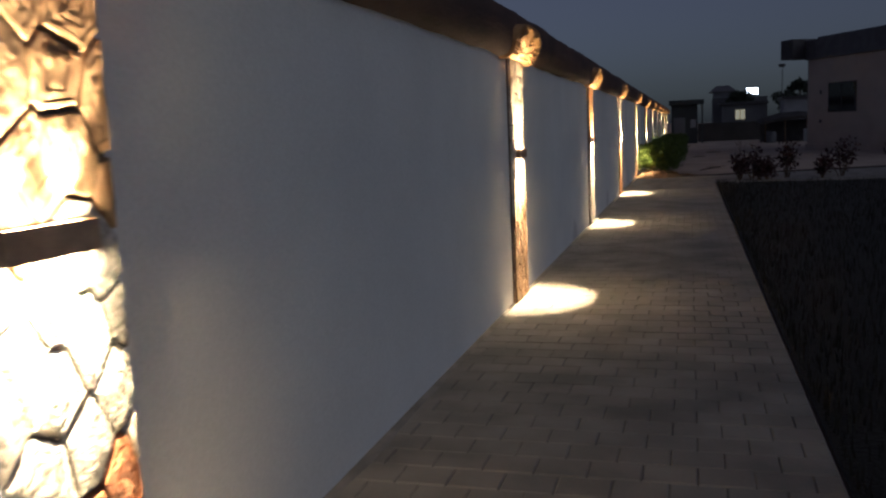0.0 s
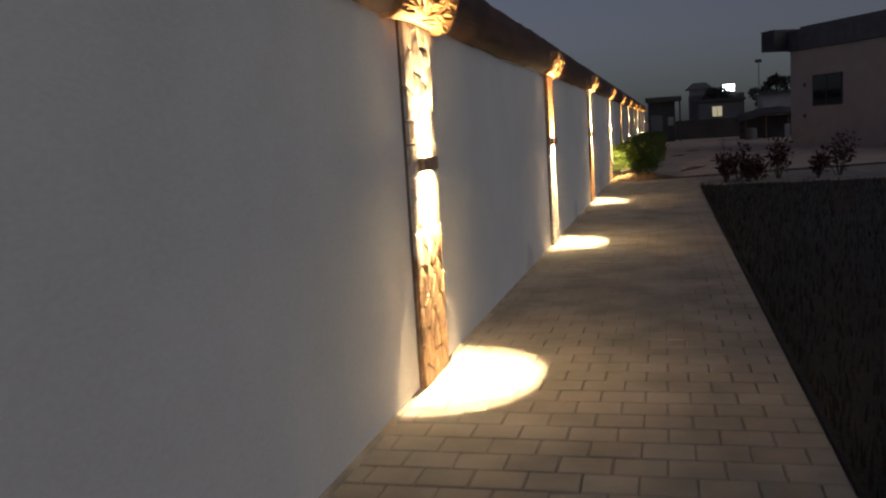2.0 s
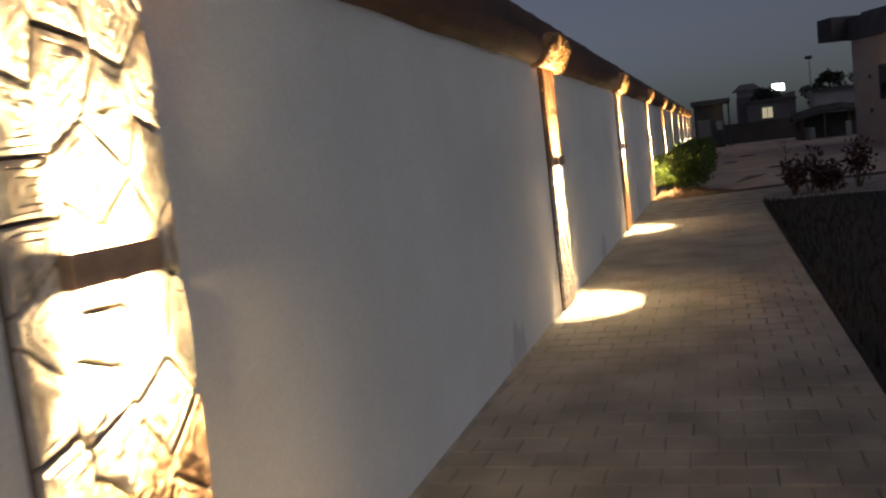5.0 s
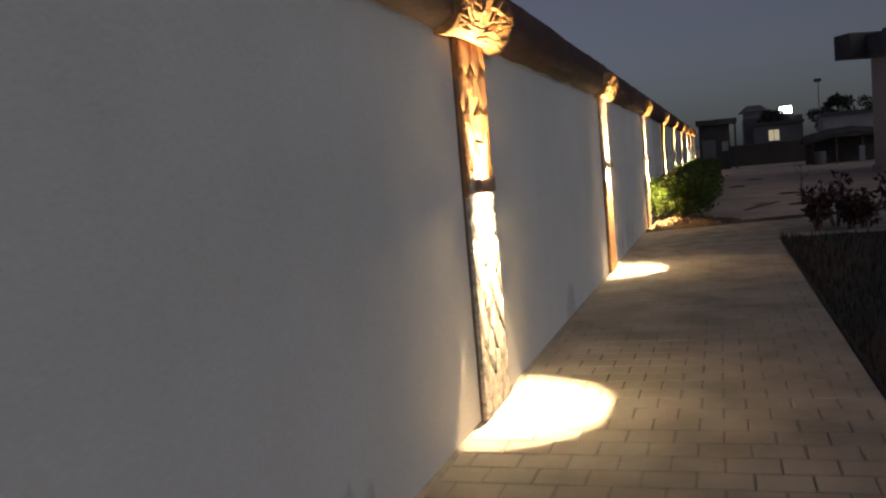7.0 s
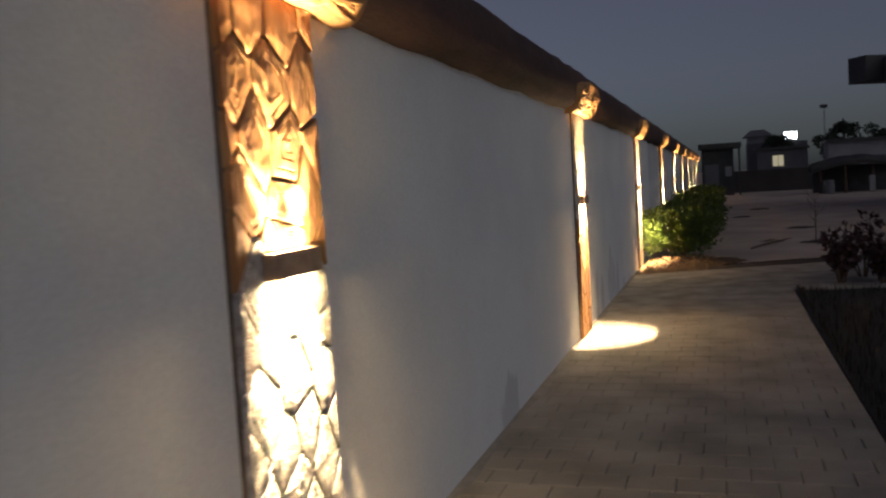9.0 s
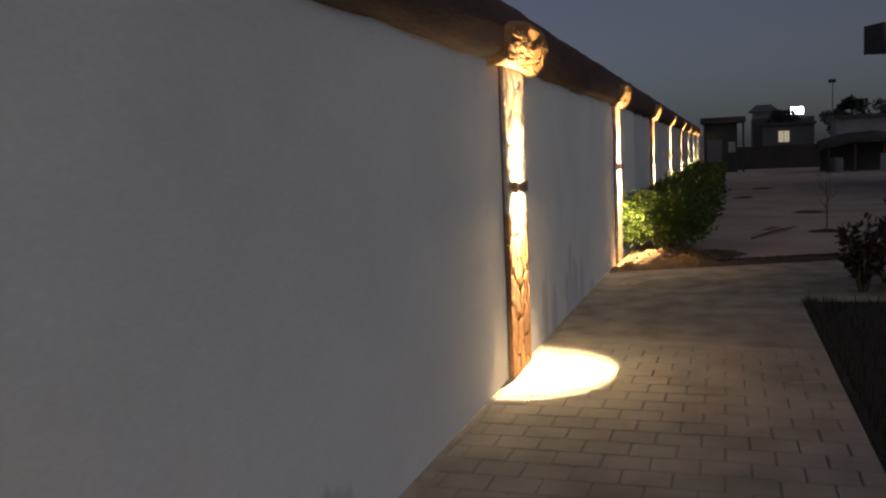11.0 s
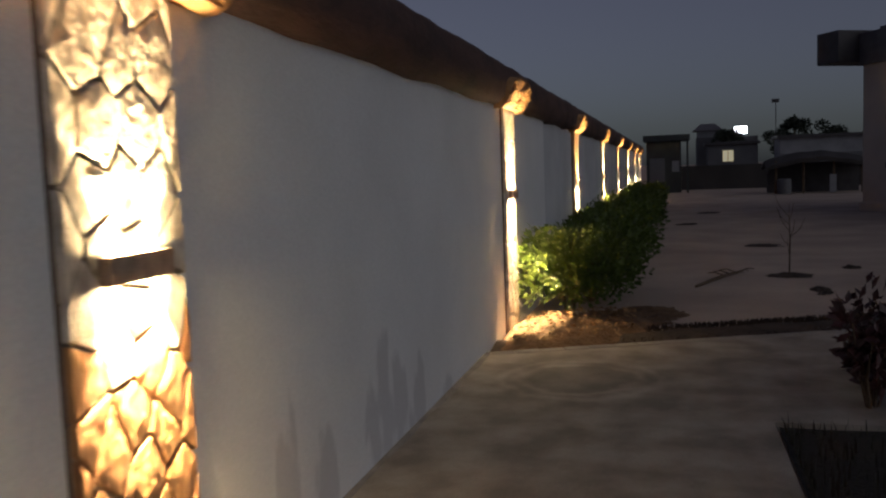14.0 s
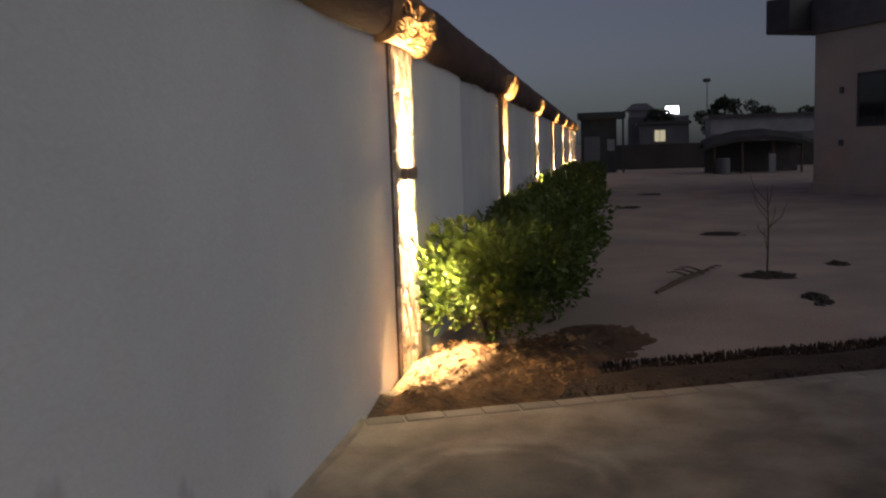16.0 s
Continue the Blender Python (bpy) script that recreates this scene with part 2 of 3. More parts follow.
def add_box(bm, x0, x1, y0, y1, z0, z1, bevel=0.0):
    r = bmesh.ops.create_cube(bm, size=1)
    bmesh.ops.transform(bm, matrix=Matrix.Translation(((x0 + x1) / 2, (y0 + y1) / 2, (z0 + z1) / 2)) @ Matrix.Diagonal((x1 - x0, y1 - y0, z1 - z0, 1)), verts=r["verts"])
    if bevel:
        edges = list({e for v in r["verts"] for e in v.link_edges})
        bmesh.ops.bevel(bm, geom=edges, offset=bevel, segments=2, affect="EDGES", profile=0.5)
    return bm


def box(x0, x1, y0, y1, z0, z1, bevel=0.0):
    return add_box(bmesh.new(), x0, x1, y0, y1, z0, z1, bevel)


def add_tube(bm, pts, radii, sides=6):
    rings = []
    for i, p in enumerate(pts):
        a, c = Vector(pts[max(i - 1, 0)]), Vector(pts[min(i + 1, len(pts) - 1)])
        q = (c - a).to_track_quat("Z", "Y")
        rings.append([bm.verts.new(Vector(p) + q @ Vector((radii[i] * math.cos(k * math.tau / sides), radii[i] * math.sin(k * math.tau / sides), 0))) for k in range(sides)])
    for r0, r1 in zip(rings, rings[1:]):
        for k in range(sides):
            bm.faces.new((r0[k], r0[(k + 1) % sides], r1[(k + 1) % sides], r1[k]))
    bm.faces.new(rings[0][::-1]), bm.faces.new(rings[-1])
    return bm


# ---- ground ----
def smooth_step(a, b, v):
    t = max(0.0, min(1.0, (v - a) / (b - a)))
    return t * t * (3 - 2 * t)


def build_ground():
    xs = [-400, -120, -40, -12] + [-4 + 0.25 * i for i in range(65)] + [16, 22, 40, 120, 400]
    ys = [-300, -80, -20] + [-10 + 0.6 * i for i in range(50)] + [20 + 0.25 * i for i in range(110)] + [52, 60, 75, 100, 160, 300, 900]
    verts = []
    for y in ys:
        for x in xs:
            far = 1 - smooth_step(14, 20, abs(x))
            z = -0.05
            if 22 < y < 50 and x > -1.7:
                z += far * 0.008 * noise.noise(Vector((x * 0.7, y * 0.5, 1.3))) + 0.02 * far
            verts.append((x, y, z))
    w = len(xs)
    faces = [(j * w + i, j * w + i + 1, (j + 1) * w + i + 1, (j + 1) * w + i) for j in range(len(ys) - 1) for i in range(w - 1)]
    g = raw("ground", verts, faces, M_SAND, smooth=True)
    tagged(g, "bare sandy brown ground with shallow hollows", "ground", kind="structure")


def slab_end(x):
    return 21.52 + (x + 1.8) * SLOPE


def build_lawn():
    verts, faces = [], []
    nx, ny = 40, 90
    for j in range(ny + 1):
        for i in range(nx + 1):
            x = EDGE + 0.02 + (14 - EDGE) * (i / nx) ** 1.6
            y = -9 + (19.88 + 9) * j / ny
            verts.append((x, y, -0.022 + 0.02 * noise.noise(Vector((x * 1.7, y * 1.7, 0))) * min(1, (x - EDGE) * 2)))
    w = nx + 1
    for j in range(ny):
        for i in range(nx):
            faces.append((j * w + i, j * w + i + 1, (j + 1) * w + i + 1, (j + 1) * w + i))
    tagged(raw("lawn_bed", verts, faces, M_LAWN, smooth=True), "unlit lawn bed of soil and sparse grass, its dimness painted into the colour", "lawn", kind="structure")


def blades(name, places, material_, height, width, label, lean=0.4):
    verts, faces = [], []
    for x, y, z in places:
        a = rng.uniform(0, math.tau)
        h, w = height * rng.uniform(0.5, 1.3), width * rng.uniform(0.7, 1.3)
        dx, dy = math.cos(a), math.sin(a)
        b = rng.uniform(0, math.tau)
        lx, ly = math.cos(b) * h * lean * rng.random(), math.sin(b) * h * lean * rng.random()
        i = len(verts)
        verts += [(x - dx * w, y - dy * w, z - 0.02), (x + dx * w, y + dy * w, z - 0.02), (x + lx * 0.4 + dx * w * 0.7, y + ly * 0.4 + dy * w * 0.7, z + h * 0.6), (x + lx * 0.4 - dx * w * 0.7, y + ly * 0.4 - dy * w * 0.7, z + h * 0.6), (x + lx, y + ly, z + h)]
        faces += [(i, i + 1, i + 2, i + 3), (i + 3, i + 2, i + 4)]
    return tagged(raw(name, verts, faces, material_), label, "grass", kind="stuff")


def build_walkway():
    verts = [(x, y, z) for z in (-0.12, -0.008) for x, y in ((WALL, -9), (EDGE, -9), (EDGE, 17.87), (WALL, 17.87))]
    faces = [(0, 3, 2, 1), (4, 5, 6, 7), (0, 1, 5, 4), (1, 2, 6, 5), (2, 3, 7, 6), (3, 0, 4, 7)]
    base = tagged(raw("walkway", verts, faces, M_JOINT), "walkway of grey-brown concrete block pavers beside the wall", "walkway", kind="structure")
    pw, pd, gap = (EDGE - WALL) / 9, 0.178, 0.0035

    def paver_mesh(w, d):
        bm = bmesh.new()
        add_box(bm, -w / 2, w / 2, -d / 2, d / 2, -0.03, 0.0)
        top = [e for e in bm.edges if all(v.co.z > -0.01 for v in e.verts)]
        bmesh.ops.bevel(bm, geom=top, offset=0.006, segments=1, affect="EDGES")
        return mesh_of(bm, "paver", M_PAVER)

    whole, half = paver_mesh(pw - gap, pd - gap), paver_mesh(pw / 2 - gap, pd - gap)
    jverts, jfaces = [], []
    rows = int(27.0 / pd)
    for r in range(rows):
        y = -9 + pd * (r + 0.5)
        shift = r % 2
        x = WALL
        for k in range(9 + shift):
            me, w = (half, pw / 2) if shift and k in (0, 9) else (whole, pw)
            cx, cz = x + w / 2, rng.uniform(-0.0025, 0.001)
            tilt = (rng.uniform(-0.006, 0.006), rng.uniform(-0.006, 0.006))
            if 3.2 < y < 9.0:
                o = new("paver", me)
                o.parent = base
                o.location = (cx, y, cz)
                o.rotation_euler = (*tilt, rng.uniform(-0.008, 0.008))
            else:
                n0 = len(jverts)
                hw, hd = (w - gap) / 2, (pd - gap) / 2
                for sx, sy in ((-1, -1), (1, -1), (1, 1), (-1, 1)):
                    jverts.append((cx + sx * hw, y + sy * hd, -0.03))
                for sx, sy in ((-1, -1), (1, -1), (1, 1), (-1, 1)):
                    jverts.append((cx + sx * hw, y + sy * hd, cz - 0.006 + sx * hw * tilt[1]))
                for sx, sy in ((-1, -1), (1, -1), (1, 1), (-1, 1)):
                    jverts.append((cx + sx * (hw - 0.006), y + sy * (hd - 0.006), cz + sx * hw * tilt[1]))
                jfaces.append(tuple(n0 + q for q in (8, 9, 10, 11)))
                for q in range(4):
                    p = (q + 1) % 4
                    jfaces.append((n0 + q, n0 + p, n0 + 4 + p, n0 + 4 + q))
                    jfaces.append((n0 + 4 + q, n0 + 4 + p, n0 + 8 + p, n0 + 8 + q))
            x += w
    rest = raw("pavers", jverts, jfaces, M_PAVER, base)
    tagged(rest, kind="stuff")
    # cement apron at the end of the walkway, with a raised skirting fillet against the wall
    outline = [(WALL, 17.876), (EDGE, 17.876), (EDGE, 19.9), (6.0, 20.0), (6.0, slab_end(6.0)), (WALL, slab_end(WALL))]
    bm = bmesh.new()
    top = [bm.verts.new((x, y, 0.0)) for x, y in outline]
    bot = [bm.verts.new((x, y, -0.12)) for x, y in outline]
    bm.faces.new(top), bm.faces.new(bot[::-1])
    for i in range(len(outline)):
        j = (i + 1) % len(outline)
        bm.faces.new((top[i], bot[i], bot[j], top[j]))
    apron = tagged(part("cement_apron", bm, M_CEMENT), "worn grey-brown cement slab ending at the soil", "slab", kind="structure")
    edging = paver_mesh(0.192, 0.11)
    ang = math.atan(SLOPE)
    for i in range(22):
        x = WALL + 0.09 + i * 0.198 * math.cos(ang)
        o = new("edging_paver", edging)
        o.parent = apron
        o.location = (x + 0.03, slab_end(x) - 0.045, 0.005 + rng.uniform(-0.002, 0.002))
        o.rotation_euler = (rng.uniform(-0.01, 0.01), rng.uniform(-0.01, 0.01), ang + rng.uniform(-0.02, 0.02))
    verts, faces = [], []
    n = 130
    for i in range(n + 1):
        y = -9 + (21.5 + 9) * i / n
        w = 0.0 + 0.07 * noise.noise(Vector((0, y * 1.3, 4))) + 0.02 * noise.noise(Vector((0, y * 6, 2)))
        verts += [(WALL - 0.002, y, 0.014), (WALL + max(0.01, w * 0.4), y, 0.006), (WALL + max(0.02, w + 0.03), y, 0.002), (WALL + max(0.02, w + 0.03), y, -0.02)]
        if i:
            o = 4 * (i - 1)
            faces += [(o + q, o + q + 1, o + q + 5, o + q + 4) for q in range(3)]
    tagged(raw("cement_fillet", verts, faces, M_DAMP, smooth=True), "damp dirty cement fillet along the foot of the wall", "skirting", kind="structure")


# ---- boundary wall ----
def build_wall():
    tagged(part("wall_west", box(WALL - 0.22, WALL, -12, 24.87, -0.2, 2.05), M_PLASTER), "smooth off-white plastered boundary wall with damp stains", "wall", kind="structure")
    tagged(part("wall_west_far", box(WALL - 0.22, WALL - 0.02, 24.87, 58.5, -0.2, 2.05), M_PLASTER_OLD), "grey plastered far stretch of the boundary wall", "wall", kind="structure")
    verts, faces = [], []
    n, k = 560, 14
    for i in range(n + 1):
        y = -12 + 70.5 * i / n
        for j in range(k):
            a = math.tau * j / k
            c, s = math.cos(a), math.sin(a)
            x = 0.215 * math.copysign(abs(c) ** 0.75, c)
            z = 0.195 * math.copysign(abs(s) ** 0.55, s)
            low = 0.02 * noise.noise(Vector((1.0, y * 1.1, 0))) if s < -0.3 else 0.0
            d = 0.012 * noise.noise(Vector((c * 2, s * 2, y * 3.0)))
            verts.append((WALL - 0.1 + x + d * c, y, 2.12 + z + d * s + low + 0.012 * noise.noise(Vector((7, y * 0.5, 0)))))
        if i:
            o = (i - 1) * k
            faces += [(o + j, o + (j + 1) % k, o + k + (j + 1) % k, o + k + j) for j in range(k)]
    faces += [tuple(range(k)), tuple(n * k + j for j in range(k))[::-1]]
    tagged(raw("wall_coping", verts, faces, M_COPING, smooth=True), "dark brown log-like rounded coping along the wall top", "coping", kind="structure")


# ---- pillars ----
def cells(seeds, w, h, sq):
    out = []
    for i, (sx, sy) in enumerate(seeds):
        poly = [(-w / 2, 0.0), (w / 2, 0.0), (w / 2, h), (-w / 2, h)]
        for j, (ox, oy) in enumerate(seeds):
            if i == j or abs(oy - sy) > 0.7:
                continue
            mx, my = (sx + ox) / 2, (sy + oy) / 2
            nx, ny = (ox - sx), (oy - sy) * sq
            res = []
            for a, b in zip(poly, poly[1:] + poly[:1]):
                da = (a[0] - mx) * nx + (a[1] - my) * ny
                db = (b[0] - mx) * nx + (b[1] - my) * ny
                if da <= 0:
                    res.append(a)
                if da * db < 0:
                    t = da / (da - db)
                    res.append((a[0] + (b[0] - a[0]) * t, a[1] + (b[1] - a[1]) * t))
            poly = res
            if len(poly) < 3:
                break
        if len(poly) >= 3:
            out.append(poly)
    return out


def stone_mesh(poly, mat, ring, r):
    cx, cy = sum(p[0] for p in poly) / len(poly), sum(p[1] for p in poly) / len(poly)
    pts = []
    for a, b in zip(poly, poly[1:] + poly[:1]):
        steps = 3 if math.dist(a, b) > 0.06 else 1
        for s in range(steps):
            t = s / steps
            pts.append((a[0] + (b[0] - a[0]) * t - cx, a[1] + (b[1] - a[1]) * t - cy))
    size = sum(math.hypot(*p) for p in pts) / len(pts)
    g = min(0.4, 0.008 / size)
    prof = [(1 - g * 0.6, 0.0), (1 - g, 0.0165), (1 - g - 0.03, 0.0195)]
    if ring:
        prof += [(0.74, 0.0205), (0.705, 0.0155), (0.66, 0.0205), (0.47, 0.021), (0.43, 0.016), (0.385, 0.021)]
        if r.random() < 0.6:
            prof += [(0.23, 0.0215), (0.19, 0.0175), (0.13, 0.0215)]
    else:
        prof += [(0.5, 0.0215)]
    bm = bmesh.new()
    rings = []
    amp = 0.007
    ph = r.uniform(0, 9)
    for f, d in prof:
        row = []
        for q, (px, py) in enumerate(pts):
            k = noise.noise(Vector((px * 14 + ph, py * 14, f * 3)))
            row.append(bm.verts.new((d + 0.0018 * k * (d > 0.01), px * f + amp * k * f * (f < 0.9), py * f + amp * 0.7 * k * (f < 0.9))))
        rings.append(row)
    n = len(pts)
    for r0, r1 in zip(rings, rings[1:]):
        for q in range(n):
            bm.faces.new((r0[q], r0[(q + 1) % n], r1[(q + 1) % n], r1[q]))
    c = bm.verts.new((prof[-1][1], 0, 0))
    for q in range(n):
        bm.faces.new((rings[-1][q], rings[-1][(q + 1) % n], c))
    return mesh_of(bm, "stone", mat), (cx, cy)


def capital(parent, r):
    """Carved bracket of crossing branches and leaves, wrapped over the coping."""
    bm = bmesh.new()
    n, k = 24, 10
    grid = []
    for i in range(n + 1):
        u = -1 + 2 * i / n
        droop = 0.02 * u * u
        row = []
        for j in range(k + 1):
            t = j / k
            x = 0.045 + (0.13 - 0.01 * abs(u) ** 3) * t ** 0.5 + 0.006 * noise.noise(Vector((u * 5, t * 3, 2)))
            z = 1.93 - droop + 0.25 * (1 - 0.25 * u ** 4) * t + 0.006 * noise.noise(Vector((u * 5, t, 8)))
            row.append(bm.verts.new((x, u * 0.5, z)))
        row.insert(0, bm.verts.new((-0.02, u * 0.5, 1.93 - droop)))
        row.append(bm.verts.new((-0.02, u * 0.5, 2.2 - droop)))
        grid.append(row)
    for i in range(n):
        for j in range(k + 2):
            bm.faces.new((grid[i][j], grid[i + 1][j], grid[i + 1][j + 1], grid[i][j + 1]))
    bm.faces.new([row[0] for row in grid][::-1])
    bm.faces.new([row[-1] for row in grid])
    bm.faces.new(grid[0]), bm.faces.new(grid[-1][::-1])
    cap = part("capital", bm, M_CAPITAL, parent, "carved ochre capital of crossing branches and leaves", smooth=True)
    for q in range(44):
        side = -1 if q % 2 else 1
        y0 = r.uniform(0.0, 0.24) * side
        y1 = y0 + side * r.uniform(0.15, 0.32)
        y1 = max(-0.49, min(0.49, y1))
        a0, a1 = r.uniform(-0.9, 0.2), r.uniform(-0.2, 0.75)
        if q < 8:
            a0, a1, y0, y1 = -0.95 + 0.1 * (q % 4), -0.75 + 0.12 * (q % 4), side * 0.04 * (q % 3), side * r.uniform(0.38, 0.49)
        pts, rad = [], []
        for s in range(6):
            t = s / 5
            a = a0 + (a1 - a0) * t + 0.12 * math.sin(t * 5 + q)
            y = y0 + (y1 - y0) * t
            f = max(0.03, min(0.97, (a + 1) / 1.85))
            e = abs(y / 0.5)
            pts.append((0.05 + (0.13 - 0.01 * e ** 3) * f ** 0.5, y, 1.93 - 0.02 * e * e + 0.25 * (1 - 0.25 * e ** 4) * f))
            rad.append(r.uniform(0.012, 0.019) * (1 - 0.9 * abs(t - 0.4)))
        tw = bmesh.new()
        add_tube(tw, pts, rad, 5)
        part("branch", tw, M_CAPITAL, cap, smooth=True)


PILLAR_LOOKS = [  # materials from the foot upwards, with the heights where they change
    [(0.6, M_RUST), (1.2, M_GREY), (9, M_TAN)],
    [(0.75, M_TAN), (9, M_CREAM)],
    [(1.18, M_GREY), (9, M_OCHRE)],
    [(0.95, M_OCHRE), (9, M_CREAM)],
    [(9, M_CREAM)],
    [(1.18, M_CREAM), (9, M_TAN)],
]
PILLAR_WORDS = ["pillar of carved stones, rust and grey below, tan above", "pillar of carved stones, brown below and cream above", "pillar of carved stones, grey below and ochre bark above",
                "pillar of cracked stones, brown below and cream above", "pillar of pale carved cream stones", "pillar of carved cream stones with tan top"]
PW, PH = 0.52, 1.93


def build_pillar(k):
    r = random.Random(100 + k)
    p = thing("pillar", (WALL, pillar_y(k), 0), PILLAR_WORDS[k] + " on a white wall", "pillar", "pillars along the wall")
    part("backing", box(-0.03, 0.014, -PW / 2, PW / 2, -0.06, PH, 0.003), M_GROOVE, p)
    seeds = []
    row, z = 0, 0.04
    while z < PH + 0.1:
        upper = z > 1.2
        step = 0.165 if upper else 0.13
        cols = 3
        for c in range(cols + row % 2):
            x = (c + 0.5 - (row % 2) * 0.5) * PW / cols - PW / 2
            seeds.append((x + r.uniform(-0.055, 0.055), z + r.uniform(-0.06, 0.06)))
        z += step
        row += 1
    for poly in cells(seeds, PW, PH, 0.55):
        zc = sum(q[1] for q in poly) / len(poly)
        mat = next(m for top, m in PILLAR_LOOKS[k] if zc < top)
        if mat is M_RUST and sum(q[0] for q in poly) < 0:
            mat = M_GREY
        me, (cy, cz) = stone_mesh(poly, mat, k != 3 and r.random() < 0.75, r)
        o = new("stone", me)
        o.parent = p
        o.location = (0.013, cy, cz)
    capital(p, r)
    return p


LAMP_Z = 1.19


def build_lamp_fixture():
    e = thing("wall_lamp", (WALL + 0.04, lamp_y(0), LAMP_Z), "brown metal up-and-down wall lamp, lit, on a stone pillar", "wall lamp", "lamps on the pillars")
    bm = bmesh.new()
    # hollow rectangular sleeve, open at both ends
    for a in ((0.0, 0.003, -0.14, 0.14), (0.029, 0.032, -0.14, 0.14), (0.003, 0.029, -0.14, -0.136), (0.003, 0.029, 0.136, 0.14)):
        add_box(bm, *a, -0.035, 0.035)
    part("housing", bm, M_LAMP, e)
    part("mounting_plate", box(-0.02, -0.0005, -0.05, 0.05, -0.03, 0.03, 0.003), M_LAMP, e)
    part("lens", box(0.004, 0.028, -0.118, 0.118, -0.022, -0.012, 0.002), M_LENS, e, "warm glowing lens")
    part("lens", box(0.004, 0.028, -0.118, 0.118, 0.012, 0.022, 0.002), M_LENS, e, "warm glowing lens")
    return e


def lamp_light(y, up, share):
    l = bpy.data.lights.new("lamp_light", "SPOT")
    l.energy = share * (LAMP_UP if up else LAMP_DOWN)
    l.color, l.spot_size, l.spot_blend, l.shadow_soft_size = LAMP_COLOUR, radians(56), 0.08, 0.018
    o = new("lamp_light", l)
    z = LAMP_Z + (0.025 if up else -0.025)
    o.matrix_world = Matrix.Translation((WALL + 0.056, y, z)) @ Euler((radians(180 if up else 0), 0, 0)).to_matrix().to_4x4() @ Matrix.Diagonal((0.94, 1, 1, 1))
    return o


def lamp_spill(y, up):
    l = bpy.data.lights.new("lamp_spill", "AREA")
    l.shape, l.size, l.size_y, l.energy, l.color = "RECTANGLE", 0.022, 0.23, LAMP_SPILL * (0.5 if up else 1.0), LAMP_COLOUR
    o = new("lamp_spill", l)
    o.matrix_world = Matrix.Translation((WALL + 0.056, y, LAMP_Z + (0.026 if up else -0.026))) @ Euler((radians(180 if up else 0), 0, 0)).to_matrix().to_4x4()
    return o


# ---- planting ----
def leaf_cloud(bm_verts, bm_faces, centre, radius, count, size, r, squash=1.0):
    for _ in range(count):
        d = Vector((r.gauss(0, 1), r.gauss(0, 1), r.gauss(0, 1))).normalized() * radius * r.random() ** 0.35
        c = Vector(centre) + Vector((d.x, d.y, d.z * squash))
        s = size * r.uniform(0.6, 1.3)
        ax = (d.normalized() + Vector((r.uniform(-1, 1), r.uniform(-1, 1), r.uniform(-0.4, 1)))).normalized()
        q = ax.to_track_quat("Y", "Z") @ Euler((0, r.uniform(0, 6.28), 0)).to_quaternion()
        i = len(bm_verts)
        for v in ((0, 0, 0), (0.27, 0.45, 0.06), (0, 1, -0.08), (-0.27, 0.45, 0.06), (0, 0.45, 0)):
            bm_verts.append(tuple(c + q @ (Vector(v) * s)))
        bm_faces += [(i, i + 1, i + 4), (i + 1, i + 2, i + 4), (i + 2, i + 3, i + 4), (i + 3, i, i + 4)]


def bush(name, loc, width, depth, height, leaves, leaf, mats, words, seed, category="bush", group="", low=0.2):
    r = random.Random(seed)
    e = thing(name, loc, words, category, group)
    bm = bmesh.new()
    tips = []
    for i in range(11):
        a = i * 2.4 + r.uniform(-0.3, 0.3)
        f = r.uniform(0.35, 0.85)
        tip = Vector((math.cos(a) * width * 0.5 * f, math.sin(a) * depth * 0.5 * f, height * r.uniform(0.55, 0.85)))
        mid = Vector((tip.x * 0.35, tip.y * 0.35, tip.z * 0.5))
        add_tube(bm, [(r.uniform(-0.03, 0.03), r.uniform(-0.03, 0.03), -0.08), mid, tip], [0.013, 0.009, 0.004], 5)
        tips += [tip, (tip + mid) / 2]
    part("stem", bm, mats[1], e)
    verts, faces = [], []
    for t in tips:
        leaf_cloud(verts, faces, t, min(width, depth) * 0.24, leaves // (2 * len(tips)), leaf, r, 0.85)
    for _ in range(26):
        a, b = r.uniform(0, math.tau), r.uniform(-0.4, 1.0)
        c = (math.cos(a) * width * 0.38 * math.sqrt(max(0.1, 1 - b * b * 0.7)), math.sin(a) * depth * 0.38 * math.sqrt(max(0.1, 1 - b * b * 0.7)), height * (low + (0.95 - low) * (b + 0.4) / 1.5 * 0.95))
        leaf_cloud(verts, faces, c, min(width, depth) * 0.2, leaves // 52, leaf, r, 0.8)
    raw("foliage", verts, faces, mats[0], e)
    return e


def croton(loc, height, seed, words):
    r = random.Random(seed)
    e = thing("croton_plant", loc, words, "plant", "ornamental plants by the lawn")
    bm = bmesh.new()
    verts, faces = [], []
    for i in range(7):
        a = i * 2.4 + r.uniform(-0.4, 0.4)
        lean = r.uniform(0.06, 0.38)
        tip = Vector((math.cos(a) * lean * height, math.sin(a) * lean * height, height * r.uniform(0.6, 1.0)))
        mid = tip * 0.5 + Vector((r.uniform(-0.04, 0.04), r.uniform(-0.04, 0.04), 0))
        add_tube(bm, [(0, 0, -0.1), mid, tip], [0.012, 0.009, 0.005], 5)
        for t in (0.55, 0.75, 1.0):
            leaf_cloud(verts, faces, tip * t, 0.09 * height / 0.7, 15, 0.095, r)
    part("stem", bm, M_STEM, e)
    raw("foliage", verts, faces, M_CROTON, e)
    return e


